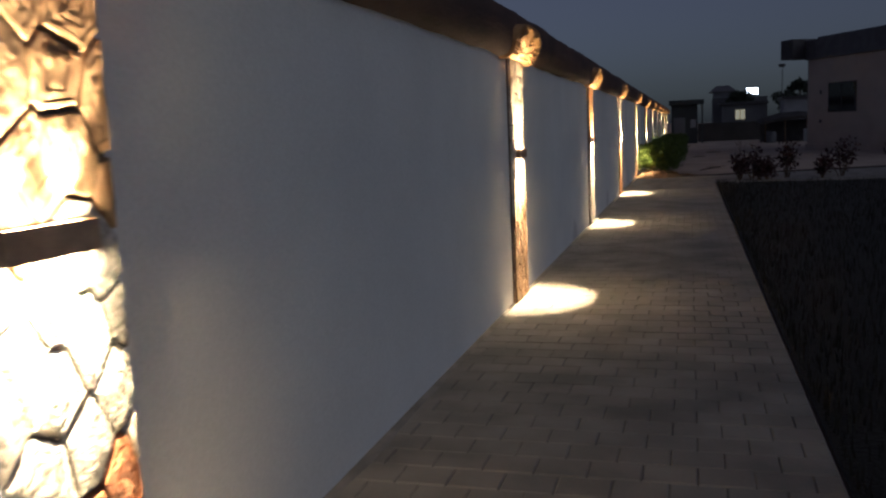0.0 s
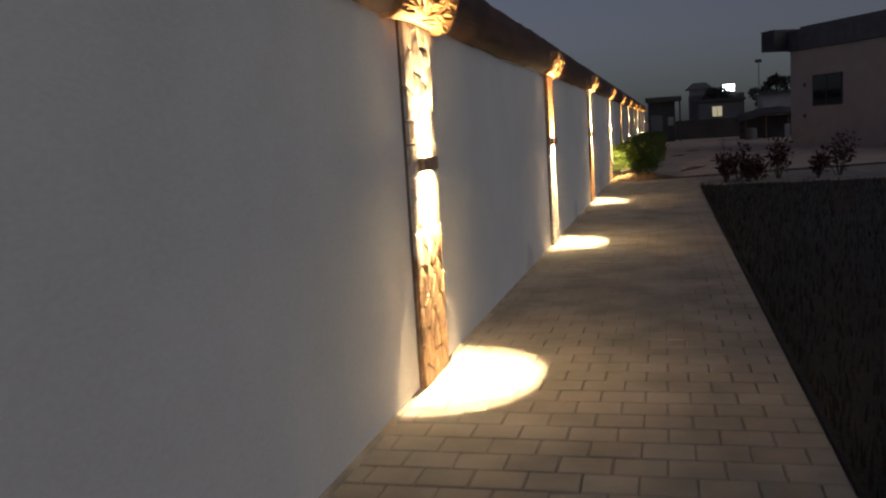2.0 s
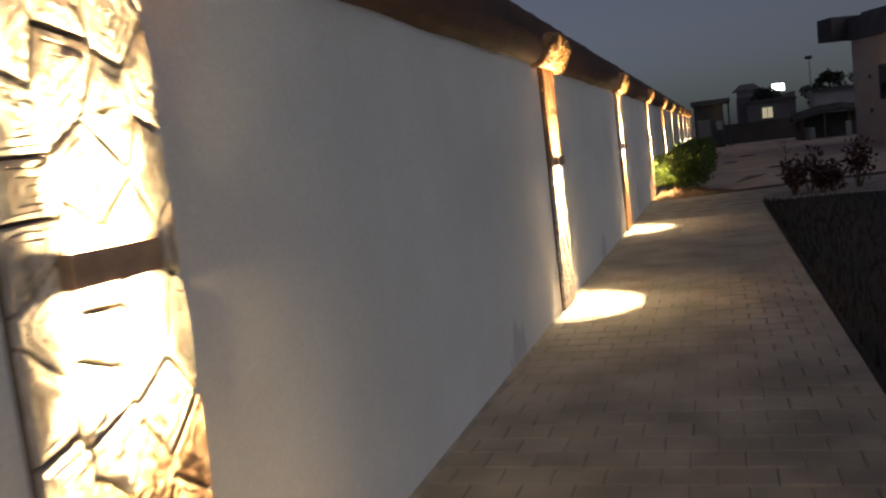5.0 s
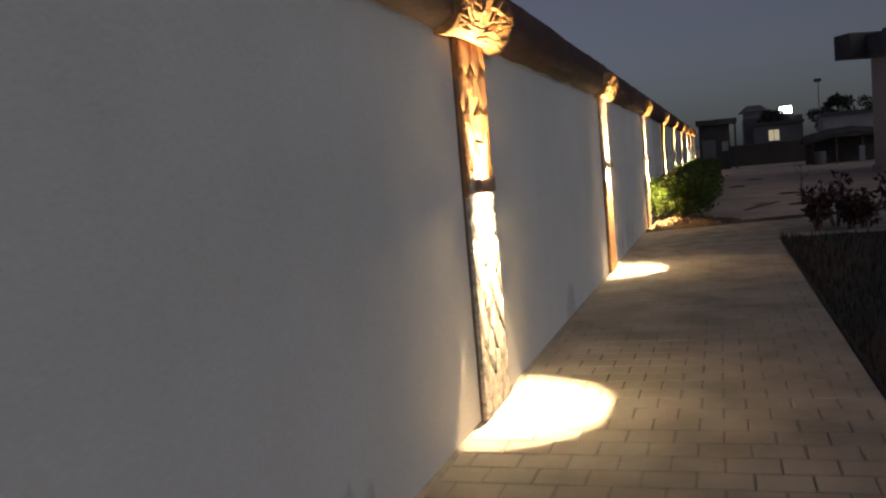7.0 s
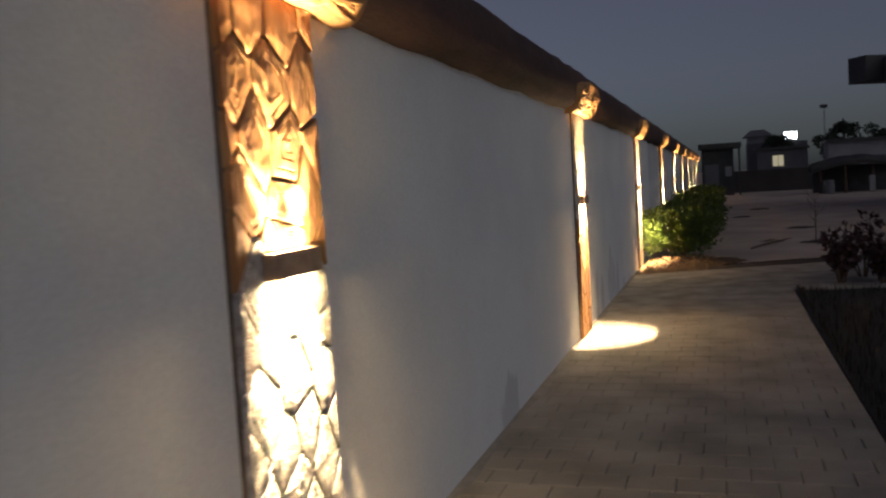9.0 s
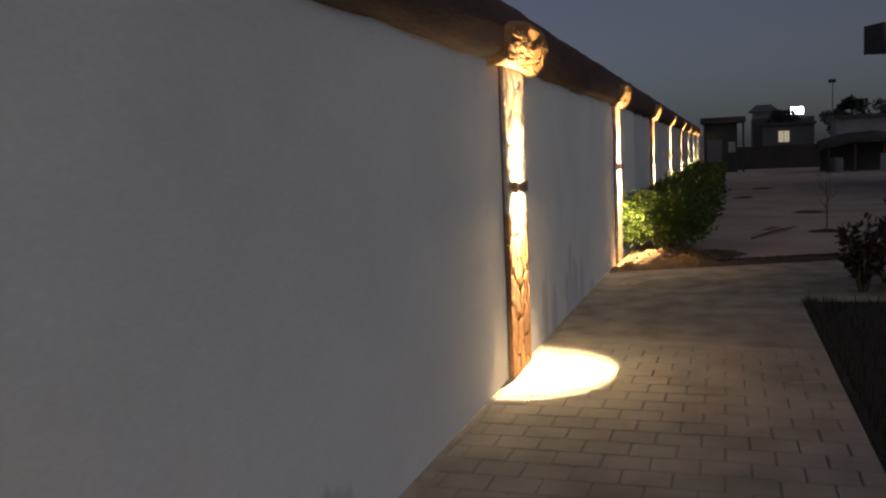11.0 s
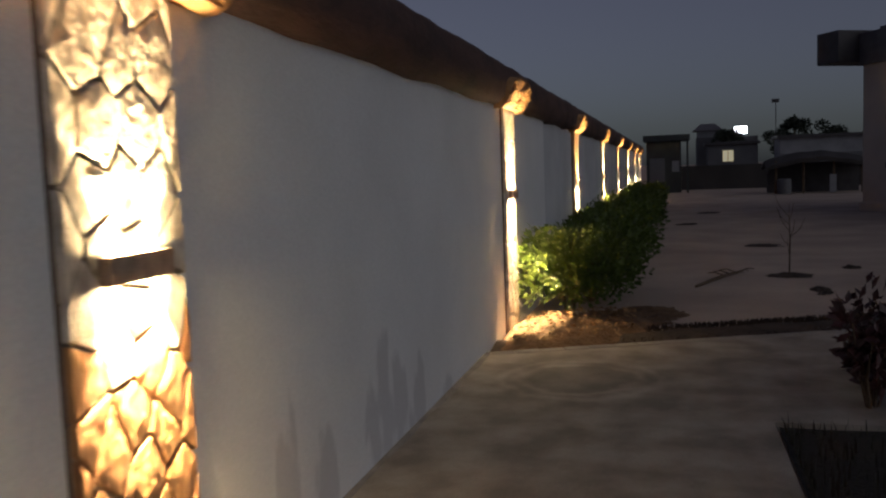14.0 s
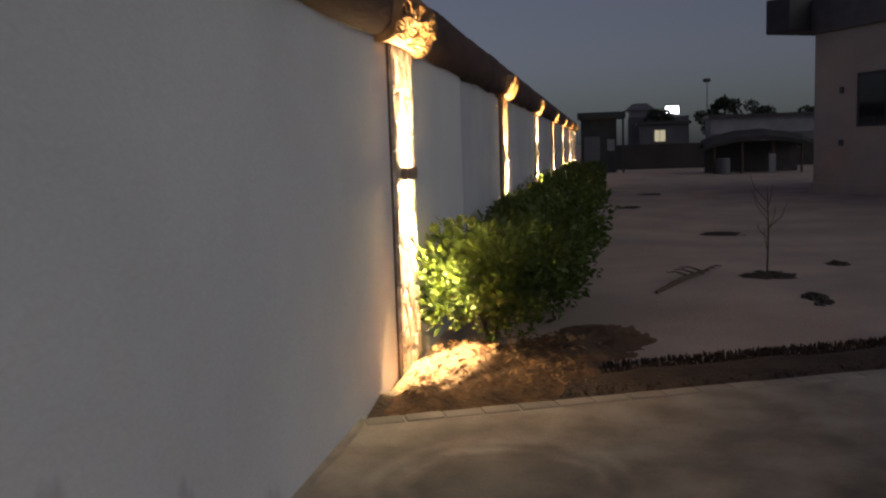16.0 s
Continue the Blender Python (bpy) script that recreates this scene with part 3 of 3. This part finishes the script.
def sapling(loc, height, seed):
    r = random.Random(seed)
    e = thing("bare_sapling", loc, "thin leafless sapling in a shallow dug hollow", "sapling", "saplings on the sand")
    bm = bmesh.new()
    add_tube(bm, [(0, 0, -0.1), (0.01, 0, height * 0.5), (0.0, 0.02, height)], [0.012, 0.009, 0.004], 5)
    for i in range(9):
        z = height * r.uniform(0.3, 0.95)
        a = r.uniform(0, 6.28)
        l = height * r.uniform(0.15, 0.35)
        add_tube(bm, [(0, 0.01, z), (math.cos(a) * l * 0.5, math.sin(a) * l * 0.5, z + l * 0.5), (math.cos(a) * l * 0.7, math.sin(a) * l * 0.7, z + l)], [0.005, 0.004, 0.002], 4)
    part("stem", bm, M_STEM, e)
    return e


def mound(name, loc, w, d, h, mat, words, seed, category="soil heap", skew=0.0):
    verts, faces = [], []
    n = 44
    for j in range(n + 1):
        for i in range(n + 1):
            u, v = -1 + 2 * i / n, -1 + 2 * j / n
            f = (max(0.0, 1 - u * u) * max(0.0, 1 - v * v)) ** 0.6
            k = noise.noise(Vector((u * 3 + seed, v * 3, 0.5))) + 0.5 * noise.noise(Vector((u * 9 + seed, v * 9, 1.5))) + 0.35 * noise.noise(Vector((u * 21 + seed, v * 21, 4.5)))
            verts.append((u * w / 2, v * d / 2 + skew * u * w / 2, -0.05 + f * (h + 0.05) * (1 + 0.4 * k)))
    w1 = n + 1
    faces = [(j * w1 + i, j * w1 + i + 1, (j + 1) * w1 + i + 1, (j + 1) * w1 + i) for j in range(n) for i in range(n)]
    o = raw(name, verts, faces, mat, smooth=True)
    o.location = loc
    return tagged(o, words, category)


# ---- house beyond the lawn ----
def build_house():
    turn = math.degrees(math.atan2(-0.87, 0.5))
    def scaled(*v):
        return [0.872 * q for q in v]

    h = thing("house", (4.46, 40.0, 0), "single-storey cream house with dark flat roof edge", "house", turn=turn)
    # local x runs along the facade towards the viewer, local y away from the yard
    wall = part("wall", box(*scaled(0, 16, 0, 7, -0.3, 4.36)), M_HOUSE, h)
    part("roof_edge", box(*scaled(-0.05, 16.2, -0.12, 7.2, 4.35, 5.3, 0.02)), M_FASCIA2, h, "slate-grey flat roof edge")
    part("canopy", box(*scaled(-1.0, -0.06, -0.85, 7, 4.45, 5.4, 0.02)), M_FASCIA, h, "dark overhanging canopy")
    part("roof_slope", box(*scaled(0.3, 16, 0.3, 7, 5.3, 5.45, 0.02)), M_FASCIA2, h)
    for x in (1.6, 7.6):
        w = part("window", box(*scaled(x - 0.06, x + 1.86, -0.035, 0.02, 1.76, 3.16, 0.01)), M_FRAME, h, "dark sliding window")
        for i in range(2):
            part("pane", box(*scaled(x + 0.03 + i * 0.9, x + 0.87 + i * 0.9, -0.042, -0.036, 1.84, 3.08)), M_PANE, w)
        part("mullion", box(*scaled(x + 0.875, x + 0.925, -0.055, -0.036, 1.8, 3.1)), M_FRAME, w)
    for z in (1.35, 2.75):
        part("wall_fitting", box(*scaled(0.95, 1.08, -0.06, 0, z - 0.09, z + 0.09, 0.025)), M_FARHOUSE, h)
    part("plinth", box(*scaled(-0.05, 16.1, -0.1, 7, -0.3, 0.25, 0.02)), M_HOUSE, h)


# ---- far things ----
def build_far():
    s = thing("kiosk_shed", (-0.65, 60.0, 0), "dark metal kiosk shed with flat roof at the wall's end", "shed")
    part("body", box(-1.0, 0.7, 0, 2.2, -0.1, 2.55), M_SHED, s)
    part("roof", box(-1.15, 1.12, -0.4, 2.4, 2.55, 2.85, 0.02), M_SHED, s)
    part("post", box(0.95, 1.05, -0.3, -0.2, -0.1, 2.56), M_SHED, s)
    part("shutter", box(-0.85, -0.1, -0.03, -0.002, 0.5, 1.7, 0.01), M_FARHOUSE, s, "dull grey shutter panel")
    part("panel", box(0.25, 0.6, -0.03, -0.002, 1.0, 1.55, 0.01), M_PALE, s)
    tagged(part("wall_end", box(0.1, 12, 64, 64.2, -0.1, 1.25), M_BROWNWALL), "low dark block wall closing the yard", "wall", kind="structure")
    # dark parked vehicle, built as a low shelter with a board and drum
    e = thing("low_shelter", (5.6, 55.2, 0), "dark parked vehicle far off, modelled as a low thatched shelter", "shelter")
    verts, faces = [], []
    n = 16
    for i in range(n + 1):
        u = -1 + 2 * i / n
        z = 1.75 - 0.38 * u * u + 0.05 * noise.noise(Vector((u * 4, 0, 0)))
        for y, dz in ((-1.0, -0.28), (0.2, 0), (1.4, -0.25), (1.4, -0.4), (0.2, -0.16), (-1.0, -0.45)):
            verts.append((u * 2.1, y, z + dz))
        if i:
            o = 6 * (i - 1)
            faces += [(o + q, o + (q + 1) % 6, o + 6 + (q + 1) % 6, o + 6 + q) for q in range(6)]
    faces += [tuple(range(6)), tuple(n * 6 + q for q in range(6))[::-1]]
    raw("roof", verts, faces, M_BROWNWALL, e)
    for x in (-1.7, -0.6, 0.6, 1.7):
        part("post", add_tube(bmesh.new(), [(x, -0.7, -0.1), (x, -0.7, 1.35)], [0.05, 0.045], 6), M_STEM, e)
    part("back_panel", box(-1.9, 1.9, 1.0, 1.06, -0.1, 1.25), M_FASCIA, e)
    tagged(part("white_board", box(-0.13, 0.13, -0.03, 0.03, 0, 0.75, 0.01), M_PALE, loc=(6.1, 54.1, -0.02)), "white board standing in for a parked vehicle's door", "board")
    bm = add_tube(bmesh.new(), [(0, 0, -0.02), (0, 0, 0.3), (0, 0, 0.6), (0, 0, 0.62)], [0.27, 0.29, 0.27, 0.24], 14)
    tagged(part("grey_drum", bm, M_FARHOUSE, loc=(4.2, 54.2, -0.02)), "dull grey drum standing in for a parked vehicle's pale front", "drum")
    # long pale building far behind
    b = thing("long_building", (16.4, 110, 0), "long low pale building with dark base far off", "building")
    part("wall", box(-6, 9, 0, 5, -0.1, 3.6), M_PALE, b)
    part("base", box(-6, 9, -0.15, 0, -0.1, 2.0), M_FARHOUSE, b)
    part("roof", box(-6.3, 9.3, -0.4, 5.4, 3.6, 3.9), M_FASCIA, b)
    # two-storey house with a hipped roof and a bright floodlit terrace
    v = thing("two_storey_house", (4.2, 131, 0), "grey two-storey house with hipped roof and lit terrace", "house")
    part("wall", box(-1.4, 6.0, 0, 6, -0.1, 4.6), M_FARHOUSE, v)
    part("upper_wall", box(-1.3, 1.4, 0.2, 5, 4.6, 5.5), M_PALE, v)
    bm = bmesh.new()
    lo = [bm.verts.new(p) for p in ((-1.9, -0.4, 5.5), (1.9, -0.4, 5.5), (1.9, 5.6, 5.5), (-1.9, 5.6, 5.5))]
    hi = [bm.verts.new(p) for p in ((-0.9, 1.5, 6.4), (0.9, 1.5, 6.4), (0.9, 3.7, 6.4), (-0.9, 3.7, 6.4))]
    bm.faces.new(lo[::-1]), bm.faces.new(hi)
    for i in range(4):
        bm.faces.new((lo[i], lo[(i + 1) % 4], hi[(i + 1) % 4], hi[i]))
    part("roof", bm, M_FASCIA2, v)
    part("terrace_light", box(3.2, 4.7, -0.12, 0, 4.9, 5.8, 0.05), M_FLOOD, v, "bright white floodlit panel")
    part("terrace_wall", box(1.4, 3.0, 0.0, 4, 4.6, 5.2), M_PALE, v)
    w = thing("cottage", (6.2, 122, 0), "dark cottage with one lit yellow window", "house")
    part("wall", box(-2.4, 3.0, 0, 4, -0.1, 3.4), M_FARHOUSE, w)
    part("roof", box(-2.8, 3.4, -0.4, 4.4, 3.4, 3.75, 0.05), M_FASCIA, w)
    part("window", box(-0.75, 0.45, -0.06, -0.004, 1.45, 2.75), M_WINLIT, w, "lit yellow window")
    part("window_bar", box(-0.18, -0.12, -0.09, -0.06, 1.45, 2.75), M_FRAME, w)
    # utility pole
    pl = thing("street_lamp", (10.9, 118, 0), "thin dark unlit street lamp pole far off", "street lamp")
    part("pole", add_tube(bmesh.new(), [(0, 0, -0.1), (0, 0, 8.0)], [0.07, 0.04], 6), M_FASCIA, pl)
    part("head", box(-0.45, 0.35, -0.2, 0.2, 7.8, 8.2, 0.1), M_FASCIA, pl)


def tree(loc, height, crown, seed, palm=False):
    r = random.Random(seed)
    e = thing("palm_tree" if palm else "tree", loc, "dark silhouetted palm tree far off" if palm else "dark silhouetted leafy tree far off", "tree", "far trees")
    bm = bmesh.new()
    add_tube(bm, [(0, 0, -0.2), (0.1, 0, height * 0.4), (0.0, 0, height * 0.75)], [0.22, 0.16, 0.1], 7)
    verts, faces = [], []
    if palm:
        for i in range(18):
            a, up = i * 2.4, r.uniform(-0.2, 1.2)
            base = Vector((0, 0, height * 0.75))
            for s in range(12):
                t = s / 11
                c = base + Vector((math.cos(a) * crown * t, math.sin(a) * crown * t, crown * (up * t - 0.9 * t * t)))
                leaf_cloud(verts, faces, c, 0.16, 6, 0.45, r)
    else:
        for i in range(9):
            a = i * 2.4
            tip = Vector((math.cos(a) * crown * r.uniform(0.3, 0.8), math.sin(a) * crown * 0.6, height * r.uniform(0.55, 0.92)))
            add_tube(bm, [(0, 0, height * 0.35), tip * 0.6 + Vector((0, 0, height * 0.2)), tip], [0.09, 0.06, 0.03], 5)
            leaf_cloud(verts, faces, tip, crown * 0.42, 260, 0.3, r, 0.7)
    part("trunk", bm, M_STEM, e)
    raw("crown", verts, faces, M_DARKLEAF, e)
    return e


build_ground()
build_lawn()
build_wall()
build_house()
build_far()
tree((14.1, 128, 0), 7.4, 1.9, 31, palm=True)
tree((19.1, 132, 0), 6.8, 2.2, 32)
tree((22.8, 140, 0), 5.0, 2.4, 33)
tree((15.6, 133, 0), 4.8, 2.2, 34)
tree((12.4, 127, 0), 4.8, 2.0, 35)
tree((6.3, 128, 0), 5.2, 2.2, 36)
tree((27.2, 138, 0), 5.2, 2.6, 37)

# hedge along the wall
first = bush("hedge_bush", (-1.38, 23.1, 0.03), 0.85, 1.2, 0.8, 5200, 0.062, (M_LEAF, M_STEM), "leafy green bush lit by a wall lamp beside the wall", 1, group="hedge along the wall", low=0.3)
second = bush("hedge_bush", (-1.3, 24.3, 0.0), 1.0, 1.3, 0.76, 3600, 0.07, (M_LEAF, M_STEM), "dense green hedge bush beside the wall", 2, group="hedge along the wall")
third = bush("hedge_bush", (-1.25, 25.6, 0.0), 1.1, 1.4, 0.82, 3000, 0.075, (M_LEAF, M_STEM), "dense green hedge bush beside the wall", 3, group="hedge along the wall")
for i in range(14):
    src = second if i % 2 else third
    copy_thing(src, pose(-1.25 + rng.uniform(-0.08, 0.08), 26.9 + 1.35 * i, 0, 0, 0, rng.uniform(0, 360)))
mound("soil_mound", (-1.25, 22.5, -0.02), 1.3, 1.5, 0.13, M_SOIL, "loose lumpy brown soil round the bush foot", 3, skew=SLOPE)
mound("soil_mound", (-0.7, 23.4, -0.03), 1.1, 1.6, 0.02, M_SOIL, "low brown soil ridge beside the hedge", 8, skew=SLOPE)

# dry leaves fallen on the loose soil
verts, faces = [], []
for _ in range(420):
    u, v = rng.uniform(-0.8, 0.8), rng.uniform(-0.85, 0.85)
    c = Vector((-1.25 + u * 0.6, 22.5 + v * 0.7 + SLOPE * u * 0.6, 0.13 * ((1 - u * u) * (1 - v * v)) ** 0.6 + rng.uniform(-0.01, 0.03)))
    q = Euler((rng.uniform(-0.7, 0.7), rng.uniform(-0.7, 0.7), rng.uniform(0, 6.3))).to_quaternion()
    k = rng.uniform(0.03, 0.07)
    i = len(verts)
    verts += [tuple(c + q @ (Vector(p) * k)) for p in ((0, -0.5, 0), (0.25, 0, 0.08), (0, 0.5, 0), (-0.25, 0, 0.08))]
    faces += [(i, i + 1, i + 2), (i, i + 2, i + 3)]
tagged(raw("leaf_litter", verts, faces, M_LITTER), "dry fallen leaves on the loose soil", "leaf litter", kind="stuff")

for x, y, hgt, s in ((0.64, 20.28, 0.58, 41), (0.95, 20.8, 0.74, 48), (1.25, 20.35, 0.5, 42), (1.7, 20.8, 0.8, 43), (2.4, 20.3, 0.6, 44), (2.9, 20.9, 0.85, 45), (4.0, 20.6, 0.7, 46), (1.05, 20.2, 0.45, 49)):
    croton((x, y, -0.03), hgt, s, "maroon-leaved croton plant beside the dark lawn bed")
for x, y, hgt, s in ((0.96, 26.42, 0.8, 51), (1.05, 30.46, 0, 52), (0.57, 40.7, 0, 53), (-0.1, 36.0, 0, 54)):
    if hgt:
        sapling((x, y, -0.02), hgt, s)
    mound("dug_hollow", (x, y, -0.03), 0.85, 0.8, 0.025, M_VERGE, "shallow dark soil patch dug in the sand", s, "soil patch")
branch = bmesh.new()
add_tube(branch, [(-0.3, -0.68, 0.0), (-0.1, -0.2, 0.012), (0.1, 0.25, 0.02), (0.3, 0.66, 0.01)], [0.016, 0.022, 0.018, 0.01], 6)
for q in range(7):
    k = 0.1 + 0.11 * q
    add_tube(branch, [(k * 0.35, k * 0.8, 0.015), (k * 0.35 + 0.12 * (-1) ** q, k * 0.8 + 0.14, 0.04), (k * 0.35 + 0.2 * (-1) ** q, k * 0.8 + 0.3, 0.012)], [0.01, 0.007, 0.004], 5)
tagged(part("fallen_branch", branch, M_STEM, loc=(0.12, 26.0, -0.012)), "dry brown fallen branch lying on the sand", "branch")
mound("soil_patch", (1.81, 27.2, -0.03), 0.35, 0.4, 0.02, M_VERGE, "small dark soil patch on the sand", 61, "soil patch")
mound("soil_patch", (1.12, 25.06, -0.03), 0.35, 0.9, 0.02, M_VERGE, "small dark soil patch on the sand", 62, "soil patch")

verts, faces = [], []
for i in range(61):
    x = WALL + 7.6 * i / 60
    y0, y1 = slab_end(x) - 0.02, slab_end(x) + 0.74 + 0.16 * noise.noise(Vector((x * 1.6, 0, 5)))
    verts += [(x, y0, -0.03), (x, (y0 + y1) / 2, 0.02 + 0.02 * noise.noise(Vector((x * 4, 2, 0)))), (x, y1, -0.055)]
    if i:
        o = 3 * (i - 1)
        faces += [(o, o + 1, o + 4, o + 3), (o + 1, o + 2, o + 5, o + 4)]
tagged(raw("verge", verts, faces, M_VERGE, smooth=True), "dark soil verge along the slab edge", "verge", kind="structure")
places = []
for _ in range(12000):
    x = rng.uniform(-1.1, 5.5)
    places.append((x, slab_end(x) + 0.06 + rng.random() ** 0.7 * 0.72, -0.02))
blades("verge_grass", places, M_VERGE, 0.024, 0.007, "low dark dry grass along the slab edge")
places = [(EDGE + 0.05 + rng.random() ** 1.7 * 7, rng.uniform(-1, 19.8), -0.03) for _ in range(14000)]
blades("lawn_grass", places, M_GRASS, 0.10, 0.006, "sparse lawn grass with the lack of light painted into its colour")

fixture = build_lamp_fixture()
pillars = [build_pillar(k) for k in range(6)]
for k in range(6, 11):
    copy_thing(pillars[4 + k % 2], pose(WALL - 0.02, pillar_y(k), 0))
for k in range(11):
    if k:
        copy_thing(fixture, pose(WALL + (0.04 if k < 5 else 0.02), lamp_y(k), LAMP_Z))
    for up in (False, True):
        for dy in ((-0.085, 0.085) if k < 6 else (0.0,)):
            lamp_light(lamp_y(k) + dy, up, 0.5 if dy else 1.0)
        if k < 5:
            lamp_spill(lamp_y(k), up)
build_walkway()
